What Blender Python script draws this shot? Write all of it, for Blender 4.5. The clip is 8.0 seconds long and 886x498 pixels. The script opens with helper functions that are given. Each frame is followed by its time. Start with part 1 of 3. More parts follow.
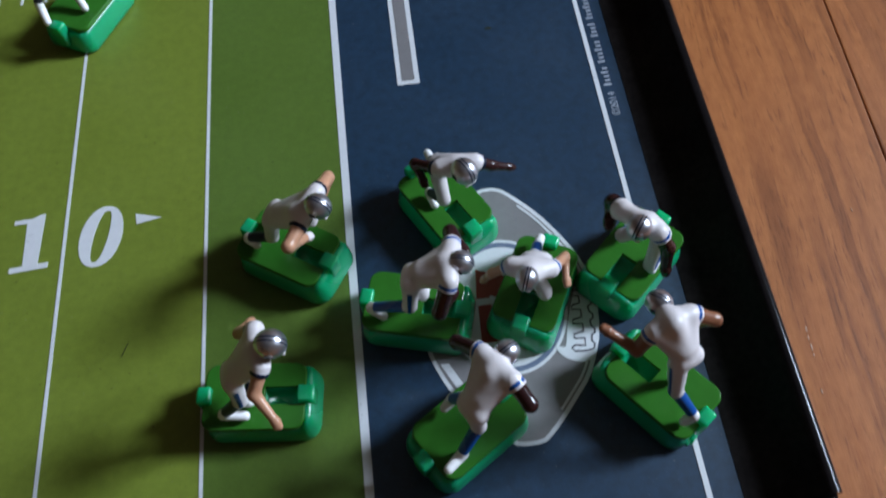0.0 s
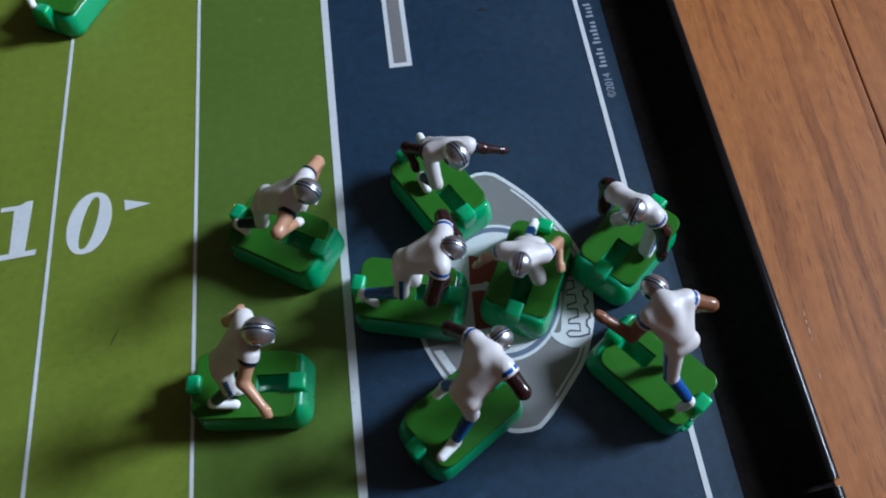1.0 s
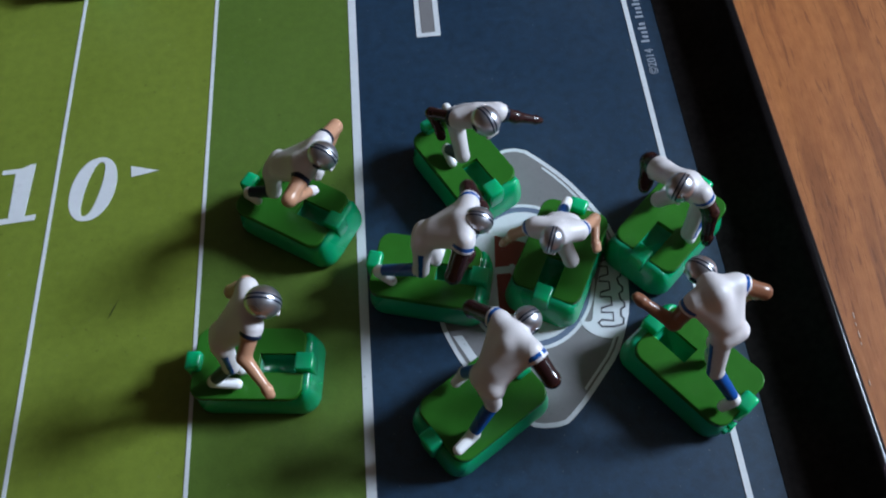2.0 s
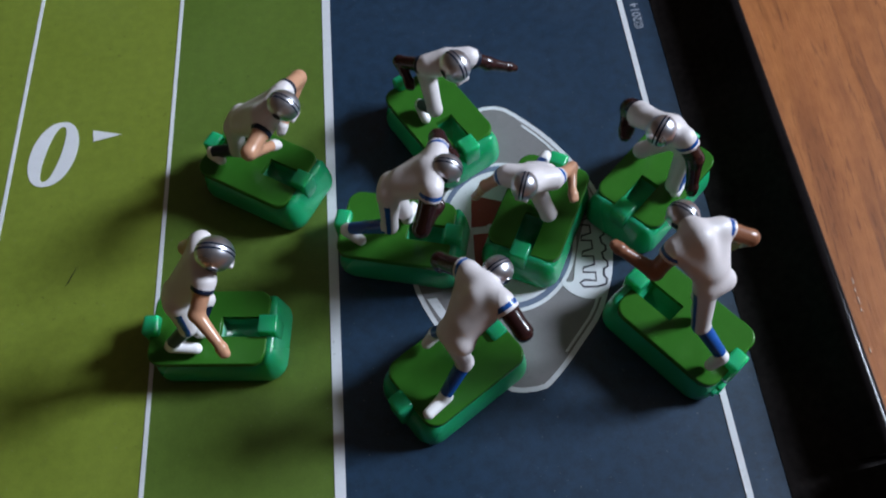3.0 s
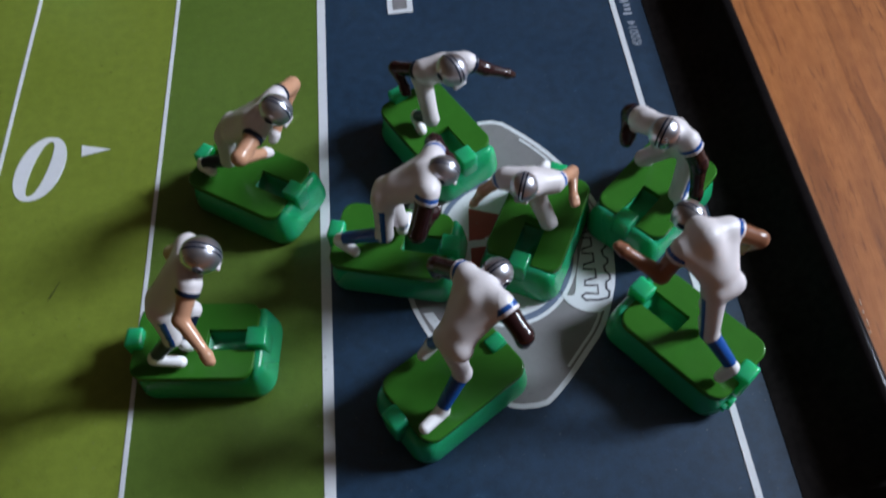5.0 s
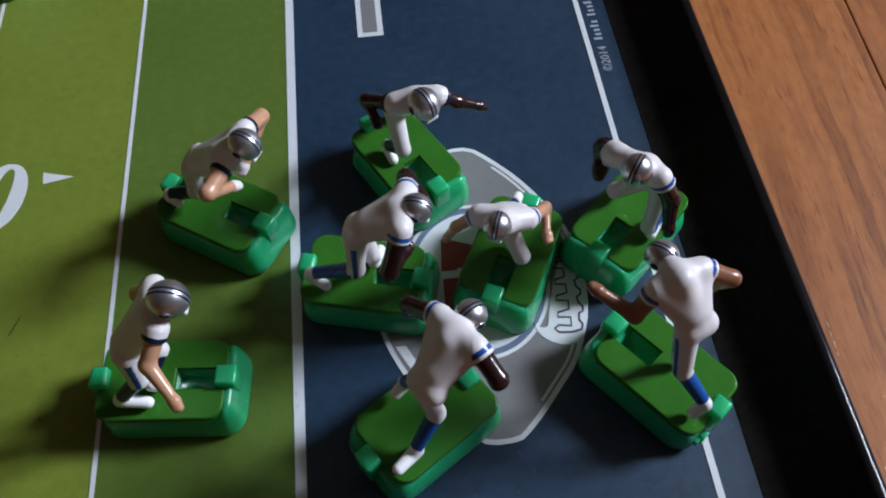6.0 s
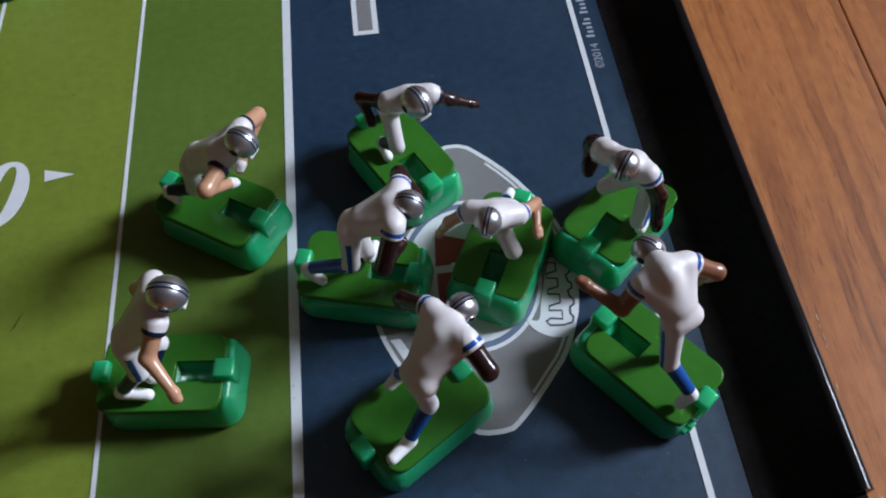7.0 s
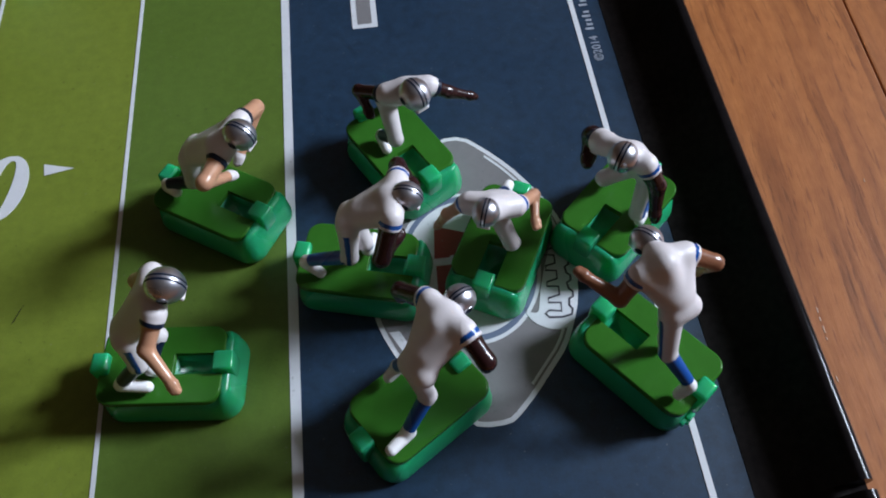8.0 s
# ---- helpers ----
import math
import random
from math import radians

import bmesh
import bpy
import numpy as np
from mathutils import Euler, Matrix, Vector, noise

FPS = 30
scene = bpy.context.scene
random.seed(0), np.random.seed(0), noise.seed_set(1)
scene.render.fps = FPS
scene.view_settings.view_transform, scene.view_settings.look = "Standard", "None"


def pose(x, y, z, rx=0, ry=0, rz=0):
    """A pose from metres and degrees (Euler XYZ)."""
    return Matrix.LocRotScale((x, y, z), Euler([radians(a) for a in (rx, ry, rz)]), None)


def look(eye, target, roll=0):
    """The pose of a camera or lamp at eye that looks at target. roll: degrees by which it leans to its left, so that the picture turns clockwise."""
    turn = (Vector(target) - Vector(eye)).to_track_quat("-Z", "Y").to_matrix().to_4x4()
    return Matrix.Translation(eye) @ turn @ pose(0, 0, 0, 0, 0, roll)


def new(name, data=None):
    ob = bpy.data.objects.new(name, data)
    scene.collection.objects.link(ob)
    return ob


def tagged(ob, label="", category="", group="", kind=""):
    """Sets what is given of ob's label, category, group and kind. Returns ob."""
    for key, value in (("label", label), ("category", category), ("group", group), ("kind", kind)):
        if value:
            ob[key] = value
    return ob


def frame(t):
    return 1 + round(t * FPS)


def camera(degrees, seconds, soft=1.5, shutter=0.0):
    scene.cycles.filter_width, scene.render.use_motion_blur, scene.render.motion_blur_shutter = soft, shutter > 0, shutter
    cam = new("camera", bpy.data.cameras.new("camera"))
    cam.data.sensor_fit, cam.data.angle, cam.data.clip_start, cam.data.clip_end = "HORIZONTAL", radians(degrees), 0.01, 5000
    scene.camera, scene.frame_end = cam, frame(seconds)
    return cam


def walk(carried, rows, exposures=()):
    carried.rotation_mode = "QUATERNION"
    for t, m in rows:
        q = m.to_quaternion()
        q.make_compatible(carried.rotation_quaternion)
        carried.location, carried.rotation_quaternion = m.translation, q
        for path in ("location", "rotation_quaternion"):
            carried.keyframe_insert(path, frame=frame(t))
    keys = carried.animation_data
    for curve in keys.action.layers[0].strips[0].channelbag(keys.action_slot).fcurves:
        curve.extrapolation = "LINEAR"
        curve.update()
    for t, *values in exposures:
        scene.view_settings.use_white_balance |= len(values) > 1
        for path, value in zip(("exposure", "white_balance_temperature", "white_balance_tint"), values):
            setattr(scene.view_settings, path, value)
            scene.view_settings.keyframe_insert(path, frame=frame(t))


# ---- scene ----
# Lengths below are in five-yard steps of the printed field; U is one step in metres.
U = 0.035

cam = camera(58.87, 8.0, soft=1.9, shutter=0.7)
PATH = [
    (0, (0.4797, -3.0510, 4.7967), -3.631, -62.229, -3.809),
    (0.3, (0.4904, -3.0142, 4.8464), -3.280, -61.152, -3.951),
    (0.5, (0.4583, -3.0445, 4.8792), -2.867, -60.811, -4.386),
    (0.8, (0.4997, -2.9742, 4.7730), -4.420, -62.367, -3.109),
    (1, (0.5225, -3.0192, 4.7308), -3.618, -63.350, -4.118),
    (1.2, (0.5690, -3.0001, 4.6608), -7.904, -62.531, 0.772),
    (1.4, (0.5134, -3.0587, 4.5723), -6.055, -62.060, -0.708),
    (1.5, (0.5161, -2.9940, 4.5323), -3.024, -63.387, -3.265),
    (1.7, (0.4979, -2.9758, 4.4400), 0.215, -63.008, -5.449),
    (2.8, (0.5910, -3.1273, 4.0718), -2.300, -62.633, -3.703),
    (3, (0.6574, -3.1296, 3.9913), 0.562, -62.546, -6.535),
    (3.2, (0.6082, -3.1445, 3.9037), -0.492, -62.582, -5.561),
    (3.5, (0.5884, -3.1718, 3.8812), 0.672, -61.383, -6.524),
    (3.8, (0.5945, -3.2093, 3.8750), 1.764, -59.505, -7.835),
    (4, (0.6072, -3.2678, 3.8384), 1.485, -58.861, -8.195),
    (4.2, (0.6129, -3.2521, 3.7599), 1.943, -59.873, -8.339),
    (4.5, (0.6859, -3.3403, 3.6686), 3.644, -60.222, -9.498),
    (4.8, (0.6360, -3.2459, 3.6876), 0.245, -59.930, -6.323),
    (5, (0.6304, -3.2434, 3.7618), -0.858, -58.871, -5.299),
    (5.2, (0.6700, -3.1905, 3.8419), -1.036, -58.697, -5.890),
    (6.3, (0.6283, -3.0698, 3.7853), -6.271, -59.439, -0.764),
    (6.5, (0.6329, -3.1341, 3.7447), -6.097, -59.678, -0.407),
    (6.8, (0.6601, -3.0714, 3.8591), -6.726, -59.368, -0.807),
    (7, (0.6712, -3.1188, 3.8944), -4.985, -59.443, -2.201),
    (7.2, (0.6791, -3.1075, 3.9011), -4.562, -59.764, -2.694),
    (7.5, (0.6753, -3.1441, 3.8907), -3.464, -59.817, -3.677),
    (7.8, (0.6836, -3.1248, 3.8670), -4.296, -59.769, -2.946),
    (8, (0.6895, -3.1431, 3.8819), -4.567, -59.658, -2.724),
]


def eye_pose(eye, yaw, pitch, roll):
    """Camera pose from an eye in field steps, with yaw to the left of +y, pitch up and roll, in degrees."""
    a, b = radians(yaw), radians(pitch)
    ahead = Vector((-math.sin(a) * math.cos(b), math.cos(a) * math.cos(b), math.sin(b)))
    start = Vector(eye) * U
    return look(start, start + ahead, roll)


walk(cam, [(t, eye_pose(eye, yaw, pitch, roll)) for t, eye, yaw, pitch, roll in PATH],
     [(0.0, -0.03, 6150, 7.5), (1.5, -0.03, 5980, 5), (3.0, -0.02, 6450, 10), (8.0, 0.0, 6500, 11)])

# ---- light: one window in the wall beyond the table's end ----
TABLE_Z = -1.2 * U
FLOOR_Z = TABLE_Z - 0.74
WALL_X, ROOM_W, ROOM_N, ROOM_S, CEIL_Z = 2.2, -2.6, 2.2, -2.2, FLOOR_Z + 2.6
WIN_Y0, WIN_Y1, WIN_Z0, WIN_Z1 = 0.08, 0.72, 1.04, 1.68

world = bpy.data.worlds.new("world")
scene.world = world
world.use_nodes = True
wn = world.node_tree
sky = wn.nodes.new("ShaderNodeTexSky")
sky.sky_type, sky.sun_disc = "NISHITA", False
sky.sun_elevation, sky.sun_rotation = radians(40), radians(250)
wn.links.new(sky.outputs[0], wn.nodes["Background"].inputs[0])
wn.nodes["Background"].inputs[1].default_value = 0.12

sky_lamp = bpy.data.lights.new("window_light", "AREA")
sky_lamp.shape, sky_lamp.size, sky_lamp.size_y = "RECTANGLE", WIN_Y1 - WIN_Y0 - 0.1, WIN_Z1 - WIN_Z0 - 0.1
sky_lamp.energy, sky_lamp.color = 103.0, (0.78, 0.88, 1.02)
lamp = new("window_light", sky_lamp)
lamp.matrix_world = look((WALL_X - 0.02, (WIN_Y0 + WIN_Y1) / 2, (WIN_Z0 + WIN_Z1) / 2), (0.0, 0.2, 0.1))


# ---- materials ----
def node_material(name):
    m = bpy.data.materials.new(name)
    m.use_nodes = True
    return m, m.node_tree, m.node_tree.nodes["Principled BSDF"]


def coords(tree, scale, source="Object"):
    tc, mp = tree.nodes.new("ShaderNodeTexCoord"), tree.nodes.new("ShaderNodeMapping")
    mp.inputs["Scale"].default_value = scale
    tree.links.new(tc.outputs[source], mp.inputs[0])
    return mp.outputs[0]


def noise_tex(tree, vec, scale, detail=3.0, rough=0.55):
    n = tree.nodes.new("ShaderNodeTexNoise")
    n.inputs["Scale"].default_value, n.inputs["Detail"].default_value = scale, detail
    n.inputs["Roughness"].default_value = rough
    tree.links.new(vec, n.inputs["Vector"])
    return n.outputs["Fac"]


def ramp(tree, fac, stops):
    r = tree.nodes.new("ShaderNodeValToRGB")
    while len(r.color_ramp.elements) < len(stops):
        r.color_ramp.elements.new(0.5)
    for e, (at, c) in zip(r.color_ramp.elements, stops):
        e.position, e.color = at, (*c, 1.0) if len(c) == 3 else c
    tree.links.new(fac, r.inputs[0])
    return r.outputs[0]


def mix(tree, fac, a, b, kind="MIX"):
    m = tree.nodes.new("ShaderNodeMix")
    m.data_type, m.blend_type = "RGBA", kind
    for value, slot in ((fac, 0), (a, 6), (b, 7)):
        if isinstance(value, (int, float)):
            m.inputs[slot].default_value = value
        elif isinstance(value, tuple):
            m.inputs[slot].default_value = (*value, 1.0)
        else:
            tree.links.new(value, m.inputs[slot])
    return m.outputs[2]


def relief(tree, bsdf, fac, strength, distance):
    b = tree.nodes.new("ShaderNodeBump")
    b.inputs["Strength"].default_value, b.inputs["Distance"].default_value = strength, distance
    tree.links.new(fac, b.inputs["Height"])
    tree.links.new(b.outputs[0], bsdf.inputs["Normal"])


def surface(name, colour, rough, spread=0.12, scale=300.0, metal=0.0, bump=0.0, rough_spread=0.1, coat=0.0, sss=0.0, spec=0.5):
    """A plain painted or moulded surface: two scales of slight variation in colour and gloss."""
    m, t, b = node_material(name)
    v = coords(t, (1, 1, 1))
    fine, broad = noise_tex(t, v, scale, 4), noise_tex(t, v, scale / 9, 2)
    dark = tuple(c * (1 - spread) for c in colour)
    light = tuple(min(1.0, c * (1 + spread)) for c in colour)
    c1 = ramp(t, fine, [(0.3, dark), (0.7, light)])
    c2 = ramp(t, broad, [(0.3, dark), (0.7, light)])
    t.links.new(mix(t, 0.5, c1, c2), b.inputs["Base Color"])
    r = ramp(t, broad, [(0.3, (rough - rough_spread,) * 3), (0.7, (rough + rough_spread,) * 3)])
    t.links.new(r, b.inputs["Roughness"])
    b.inputs["Metallic"].default_value = metal
    b.inputs["Coat Weight"].default_value = coat
    b.inputs["Specular IOR Level"].default_value = spec
    if sss:
        b.inputs["Subsurface Weight"].default_value = sss
        b.inputs["Subsurface Radius"].default_value = (0.3, 1.0, 0.5)
        b.inputs["Subsurface Scale"].default_value = 0.010
    if bump:
        relief(t, b, fine, bump, 0.0002)
    return m


def printed(name, colour, spread=0.22, rough=0.42):
    """Ink printed on the sheet-metal field: dotted print grain and faint blotches under a satin varnish."""
    m, t, b = node_material(name)
    v = coords(t, (1, 1, 1))
    grain, blot = noise_tex(t, v, 2200, 2, 0.7), noise_tex(t, v, 38, 3)
    lo, hi = tuple(c * (1 - spread) for c in colour), tuple(min(1, c * (1 + spread)) for c in colour)
    c1 = ramp(t, grain, [(0.25, lo), (0.75, hi)])
    c2 = ramp(t, blot, [(0.3, tuple(c * 0.88 for c in colour)), (0.7, tuple(min(1, c * 1.10) for c in colour))])
    c3 = ramp(t, noise_tex(t, v, 420, 3, 0.6), [(0.3, lo), (0.7, hi)])
    c = mix(t, 0.45, mix(t, 0.5, c1, c2), c3)
    dust = ramp(t, noise_tex(t, v, 1500, 2, 0.5), [(0.70, (0, 0, 0)), (0.77, (0.5, 0.5, 0.5))])
    c = mix(t, dust, c, (0.22, 0.22, 0.20))
    dirt = mix(t, 1.0, ramp(t, noise_tex(t, v, 800, 2, 0.5), [(0.66, (0, 0, 0)), (0.73, (0.5, 0.5, 0.5))]), ramp(t, noise_tex(t, v, 60, 2, 0.5), [(0.48, (0.1, 0.1, 0.1)), (0.62, (1, 1, 1))]), "MULTIPLY")
    c = mix(t, dirt, c, tuple(0.35 * x for x in colour))
    t.links.new(c, b.inputs["Base Color"])
    t.links.new(ramp(t, blot, [(0.3, (rough - 0.05,) * 3), (0.7, (rough + 0.07,) * 3)]), b.inputs["Roughness"])
    relief(t, b, noise_tex(t, v, 900, 2), 0.08, 0.0001)
    return m


def oak(name):
    """Stained oak: long figure, streaks and short open pores along the board's length (local y)."""
    m, t, b = node_material(name)
    info = t.nodes.new("ShaderNodeObjectInfo")
    tc, add = t.nodes.new("ShaderNodeTexCoord"), t.nodes.new("ShaderNodeVectorMath")
    comb = t.nodes.new("ShaderNodeCombineXYZ")
    t.links.new(info.outputs["Random"], comb.inputs[0])
    t.links.new(info.outputs["Random"], comb.inputs[2])
    t.links.new(tc.outputs["Object"], add.inputs[0])
    t.links.new(comb.outputs[0], add.inputs[1])

    def stretched(scale):
        mp = t.nodes.new("ShaderNodeMapping")
        mp.inputs["Scale"].default_value = scale
        t.links.new(add.outputs[0], mp.inputs[0])
        return mp.outputs[0]

    warp = t.nodes.new("ShaderNodeTexNoise")
    warp.inputs["Scale"].default_value, warp.inputs["Detail"].default_value = 14.0, 2.0
    t.links.new(add.outputs[0], warp.inputs["Vector"])
    bend = t.nodes.new("ShaderNodeVectorMath")
    bend.operation = "MULTIPLY_ADD"
    bend.inputs[1].default_value = (0.006, 0.0, 0.0)
    t.links.new(warp.outputs["Color"], bend.inputs[0])
    t.links.new(add.outputs[0], bend.inputs[2])
    add = bend
    figure = noise_tex(t, stretched((78, 2.6, 78)), 1.0, 4, 0.62)
    streak = noise_tex(t, stretched((380, 20, 380)), 1.0, 4, 0.6)
    pores = noise_tex(t, stretched((1350, 110, 1350)), 1.0, 3, 0.6)
    broad = noise_tex(t, stretched((20, 1.4, 20)), 1.0, 2, 0.5)
    patchy = noise_tex(t, stretched((95, 16, 95)), 1.0, 3, 0.5)
    mottle = noise_tex(t, stretched((420, 170, 420)), 1.0, 3, 0.6)
    base = ramp(t, figure, [(0.34, (0.225, 0.070, 0.018)), (0.44, (0.315, 0.104, 0.029)), (0.56, (0.350, 0.121, 0.035)), (0.72, (0.375, 0.136, 0.041))])
    c = mix(t, 0.22, base, ramp(t, streak, [(0.33, (0.215, 0.065, 0.017)), (0.58, (0.370, 0.130, 0.039))]))
    c = mix(t, 0.30, c, ramp(t, broad, [(0.35, (0.225, 0.070, 0.019)), (0.65, (0.370, 0.130, 0.039))]))
    c = mix(t, 0.24, c, ramp(t, mottle, [(0.34, (0.190, 0.056, 0.015)), (0.66, (0.430, 0.162, 0.053))]))
    rings = noise_tex(t, stretched((34, 0.9, 34)), 1.0, 3, 0.5)
    none, some = (0, 0, 0), (0.58, 0.58, 0.58)
    lines = []
    for level in (0.36, 0.47, 0.58):
        lines += [(level - 0.045, none), (level - 0.004, some), (level + 0.004, some), (level + 0.012, none)]
    edged = mix(t, 1.0, ramp(t, rings, lines), ramp(t, patchy, [(0.36, (0.15, 0.15, 0.15)), (0.58, (1, 1, 1))]), "MULTIPLY")
    c = mix(t, edged, c, (0.130, 0.037, 0.010))
    dark = mix(t, 1.0, ramp(t, pores, [(0.35, (0.55, 0.55, 0.55)), (0.43, (0, 0, 0))]), ramp(t, patchy, [(0.42, (0.1, 0.1, 0.1)), (0.60, (1, 1, 1))]), "MULTIPLY")
    c = mix(t, dark, c, (0.095, 0.028, 0.009))
    flecks = noise_tex(t, stretched((800, 75, 800)), 1.0, 2, 0.5)
    zone = noise_tex(t, stretched((40, 9, 40)), 1.0, 2, 0.5)
    dark = mix(t, 1.0, ramp(t, flecks, [(0.33, (0.36, 0.36, 0.36)), (0.40, (0, 0, 0))]), ramp(t, zone, [(0.44, (0, 0, 0)), (0.55, (1, 1, 1))]), "MULTIPLY")
    c = mix(t, dark, c, (0.070, 0.020, 0.007))
    c = mix(t, 1.0, c, (1.15, 1.16, 1.15), "MULTIPLY")
    t.links.new(c, b.inputs["Base Color"])
    t.links.new(ramp(t, streak, [(0.3, (0.60,) * 3), (0.7, (0.46,) * 3)]), b.inputs["Roughness"])
    b.inputs["Specular IOR Level"].default_value = 0.22
    relief(t, b, pores, 0.25, 0.0002)
    return m


M_GRASS_LIGHT = printed("olive_green_print", (0.170, 0.222, 0.029))
M_GRASS = printed("grass_green_print", (0.094, 0.156, 0.0245))
M_NAVY = printed("navy_print", (0.0125, 0.0350, 0.070), 0.5)
M_LINE = printed("white_print", (0.70, 0.72, 0.76), 0.06)
M_GREY = printed("grey_print", (0.210, 0.203, 0.212), 0.08)
M_RED = printed("brick_red_print", (0.30, 0.035, 0.02), 0.1)
M_RING = printed("slate_blue_print", (0.14, 0.18, 0.27), 0.08)
M_STITCH = printed("charcoal_print", (0.06, 0.06, 0.08), 0.08)
M_PRINT = printed("pale_slate_print", (0.36, 0.39, 0.46), 0.08)
M_SCUFF = printed("scuff_mark", (0.02, 0.025, 0.01), 0.1)
M_RIM = surface("black_plastic", (0.0085, 0.0072, 0.0078), 0.14, 0.35, 700, rough_spread=0.03, spec=0.09, bump=0.06)
M_RIM_INNER = surface("matte_black_plastic", (0.0105, 0.0086, 0.0086), 0.60, 0.75, 700, rough_spread=0.08, spec=0.06, bump=0.2)
M_BASE = surface("translucent_green_plastic", (0.016, 0.350, 0.145), 0.28, 0.08, 250, sss=0.55)
M_PLATE = surface("green_plastic", (0.033, 0.152, 0.017), 0.24, 0.10, 250, spec=0.26)
M_WHITE = surface("white_paint", (0.71, 0.660, 0.672), 0.42, 0.04, 260, rough_spread=0.06)
M_SHOE = surface("bright_white_paint", (0.90, 0.89, 0.90), 0.28, 0.03, 260, rough_spread=0.06)
M_SILVER = surface("silver_paint", (0.62, 0.62, 0.68), 0.32, 0.14, 900, metal=0.95, bump=0.10)
M_BLUE = surface("royal_blue_paint", (0.010, 0.080, 0.330), 0.30, 0.15, 400)
M_NAVY_PAINT = surface("dark_navy_paint", (0.006, 0.014, 0.036), 0.38, 0.2, 400, spec=0.25)
M_TAN = surface("tan_paint", (0.520, 0.270, 0.165), 0.30, 0.08, 300)
M_UMBER = surface("umber_paint", (0.230, 0.095, 0.052), 0.30, 0.10, 300)
M_BROWN = surface("dark_brown_paint", (0.028, 0.0095, 0.010), 0.22, 0.12, 300)
M_CHARCOAL = surface("charcoal_paint", (0.020, 0.018, 0.026), 0.34, 0.15, 300)
M_OAK = oak("stained_oak")
M_GLINT = surface("pale_wood_glint", (0.50, 0.31, 0.20), 0.30, 0.3, 900)
M_GROOVE = surface("dark_joint", (0.030, 0.014, 0.008), 0.7, 0.2, 300)
# tones of the unseen walls and ceiling set the strength of the warm fill
M_WALL = surface("beige_wall_paint", (0.175, 0.092, 0.041), 0.85, 0.05, 30)
M_CEIL = surface("tan_ceiling_paint", (0.19, 0.149, 0.110), 0.9, 0.03, 30)
M_FLOOR = surface("brown_carpet", (0.07, 0.05, 0.035), 0.95, 0.2, 120)
M_FRAME = surface("white_window_paint", (0.78, 0.78, 0.76), 0.4, 0.04, 60)
M_GLASS, _t, _b = node_material("window_glass")
_b.inputs["Transmission Weight"].default_value, _b.inputs["Roughness"].default_value = 1.0, 0.0
_b.inputs["IOR"].default_value = 1.45


# ---- helpers for meshes, all in field steps ----
def mesh_object(name, verts, faces, materials, parent=None, smooth=False, label="", unit=U):
    me = bpy.data.meshes.new(name)
    me.from_pydata([(x * unit, y * unit, z * unit) for x, y, z in verts], [], faces)
    for m in materials if isinstance(materials, (list, tuple)) else [materials]:
        me.materials.append(m)
    if smooth:
        me.polygons.foreach_set("use_smooth", [True] * len(me.polygons))
    me.update()
    ob = new(name, me)
    ob.parent = parent
    if label:
        tagged(ob, label)
    return ob


def part(name, bm, material, parent, label="", smooth=False):
    me = bpy.data.meshes.new(name)
    bm.to_mesh(me)
    bm.free()
    me.materials.append(material)
    if smooth:
        me.polygons.foreach_set("use_smooth", [True] * len(me.polygons))
    ob = new(name, me)
    ob.parent = parent
    if label:
        tagged(ob, label)
    return ob


def thing(name, label, category, at=(0, 0, 0), turn=0.0, group=""):
    ob = tagged(new(name), label, category, group)
    ob.matrix_basis = pose(at[0] * U, at[1] * U, at[2] * U, 0, 0, turn)
    ob.empty_display_size = 0.01
    return ob


def box_bm(x0, x1, y0, y1, z0, z1, bevel=0.0, unit=U, segments=2):
    bm = bmesh.new()
    bmesh.ops.create_cube(bm, size=1.0)
    for v in bm.verts:
        v.co = Vector(((x0 + x1) / 2 + v.co.x * (x1 - x0), (y0 + y1) / 2 + v.co.y * (y1 - y0), (z0 + z1) / 2 + v.co.z * (z1 - z0))) * unit
    if bevel:
        bmesh.ops.bevel(bm, geom=bm.edges[:], offset=bevel * unit, segments=segments, affect="EDGES", profile=0.6)
    return bm


def slab(name, outline, z0, z1, material, parent, label=""):
    """A flat piece with the given outline (anticlockwise), from z0 to z1."""
    n = len(outline)
    verts = [(x, y, z1) for x, y in outline] + [(x, y, z0) for x, y in outline]
    faces = [list(range(n)), list(range(2 * n - 1, n - 1, -1))]
    faces += [[i, i + n, (i + 1) % n + n, (i + 1) % n] for i in range(n)]
    return mesh_object(name, verts, faces, material, parent, False, label)


def band(name, outer, inner, z0, z1, material, parent, label="", closed=True):
    """A flat band between two outlines of equal count."""
    n = len(outer)
    verts = [(x, y, z1) for x, y in outer] + [(x, y, z1) for x, y in inner] + [(x, y, z0) for x, y in outer] + [(x, y, z0) for x, y in inner]
    faces = []
    for i in range(n if closed else n - 1):
        j = (i + 1) % n
        faces += [[i, j, n + j, n + i], [i, 2 * n + i, 2 * n + j, j], [n + i, n + j, 3 * n + j, 3 * n + i]]
    return mesh_object(name, verts, faces, material, parent, False, label)


def rounded_rect(hx, hy, r, steps=5, cx=0.0, cy=0.0):
    pts = []
    for k, (sx, sy) in enumerate(((1, 1), (-1, 1), (-1, -1), (1, -1))):
        for s in range(steps + 1):
            a = math.pi / 2 * (k + s / steps)
            pts.append((cx + sx * (hx - r) + r * math.cos(a), cy + sy * (hy - r) + r * math.sin(a)))
    return pts


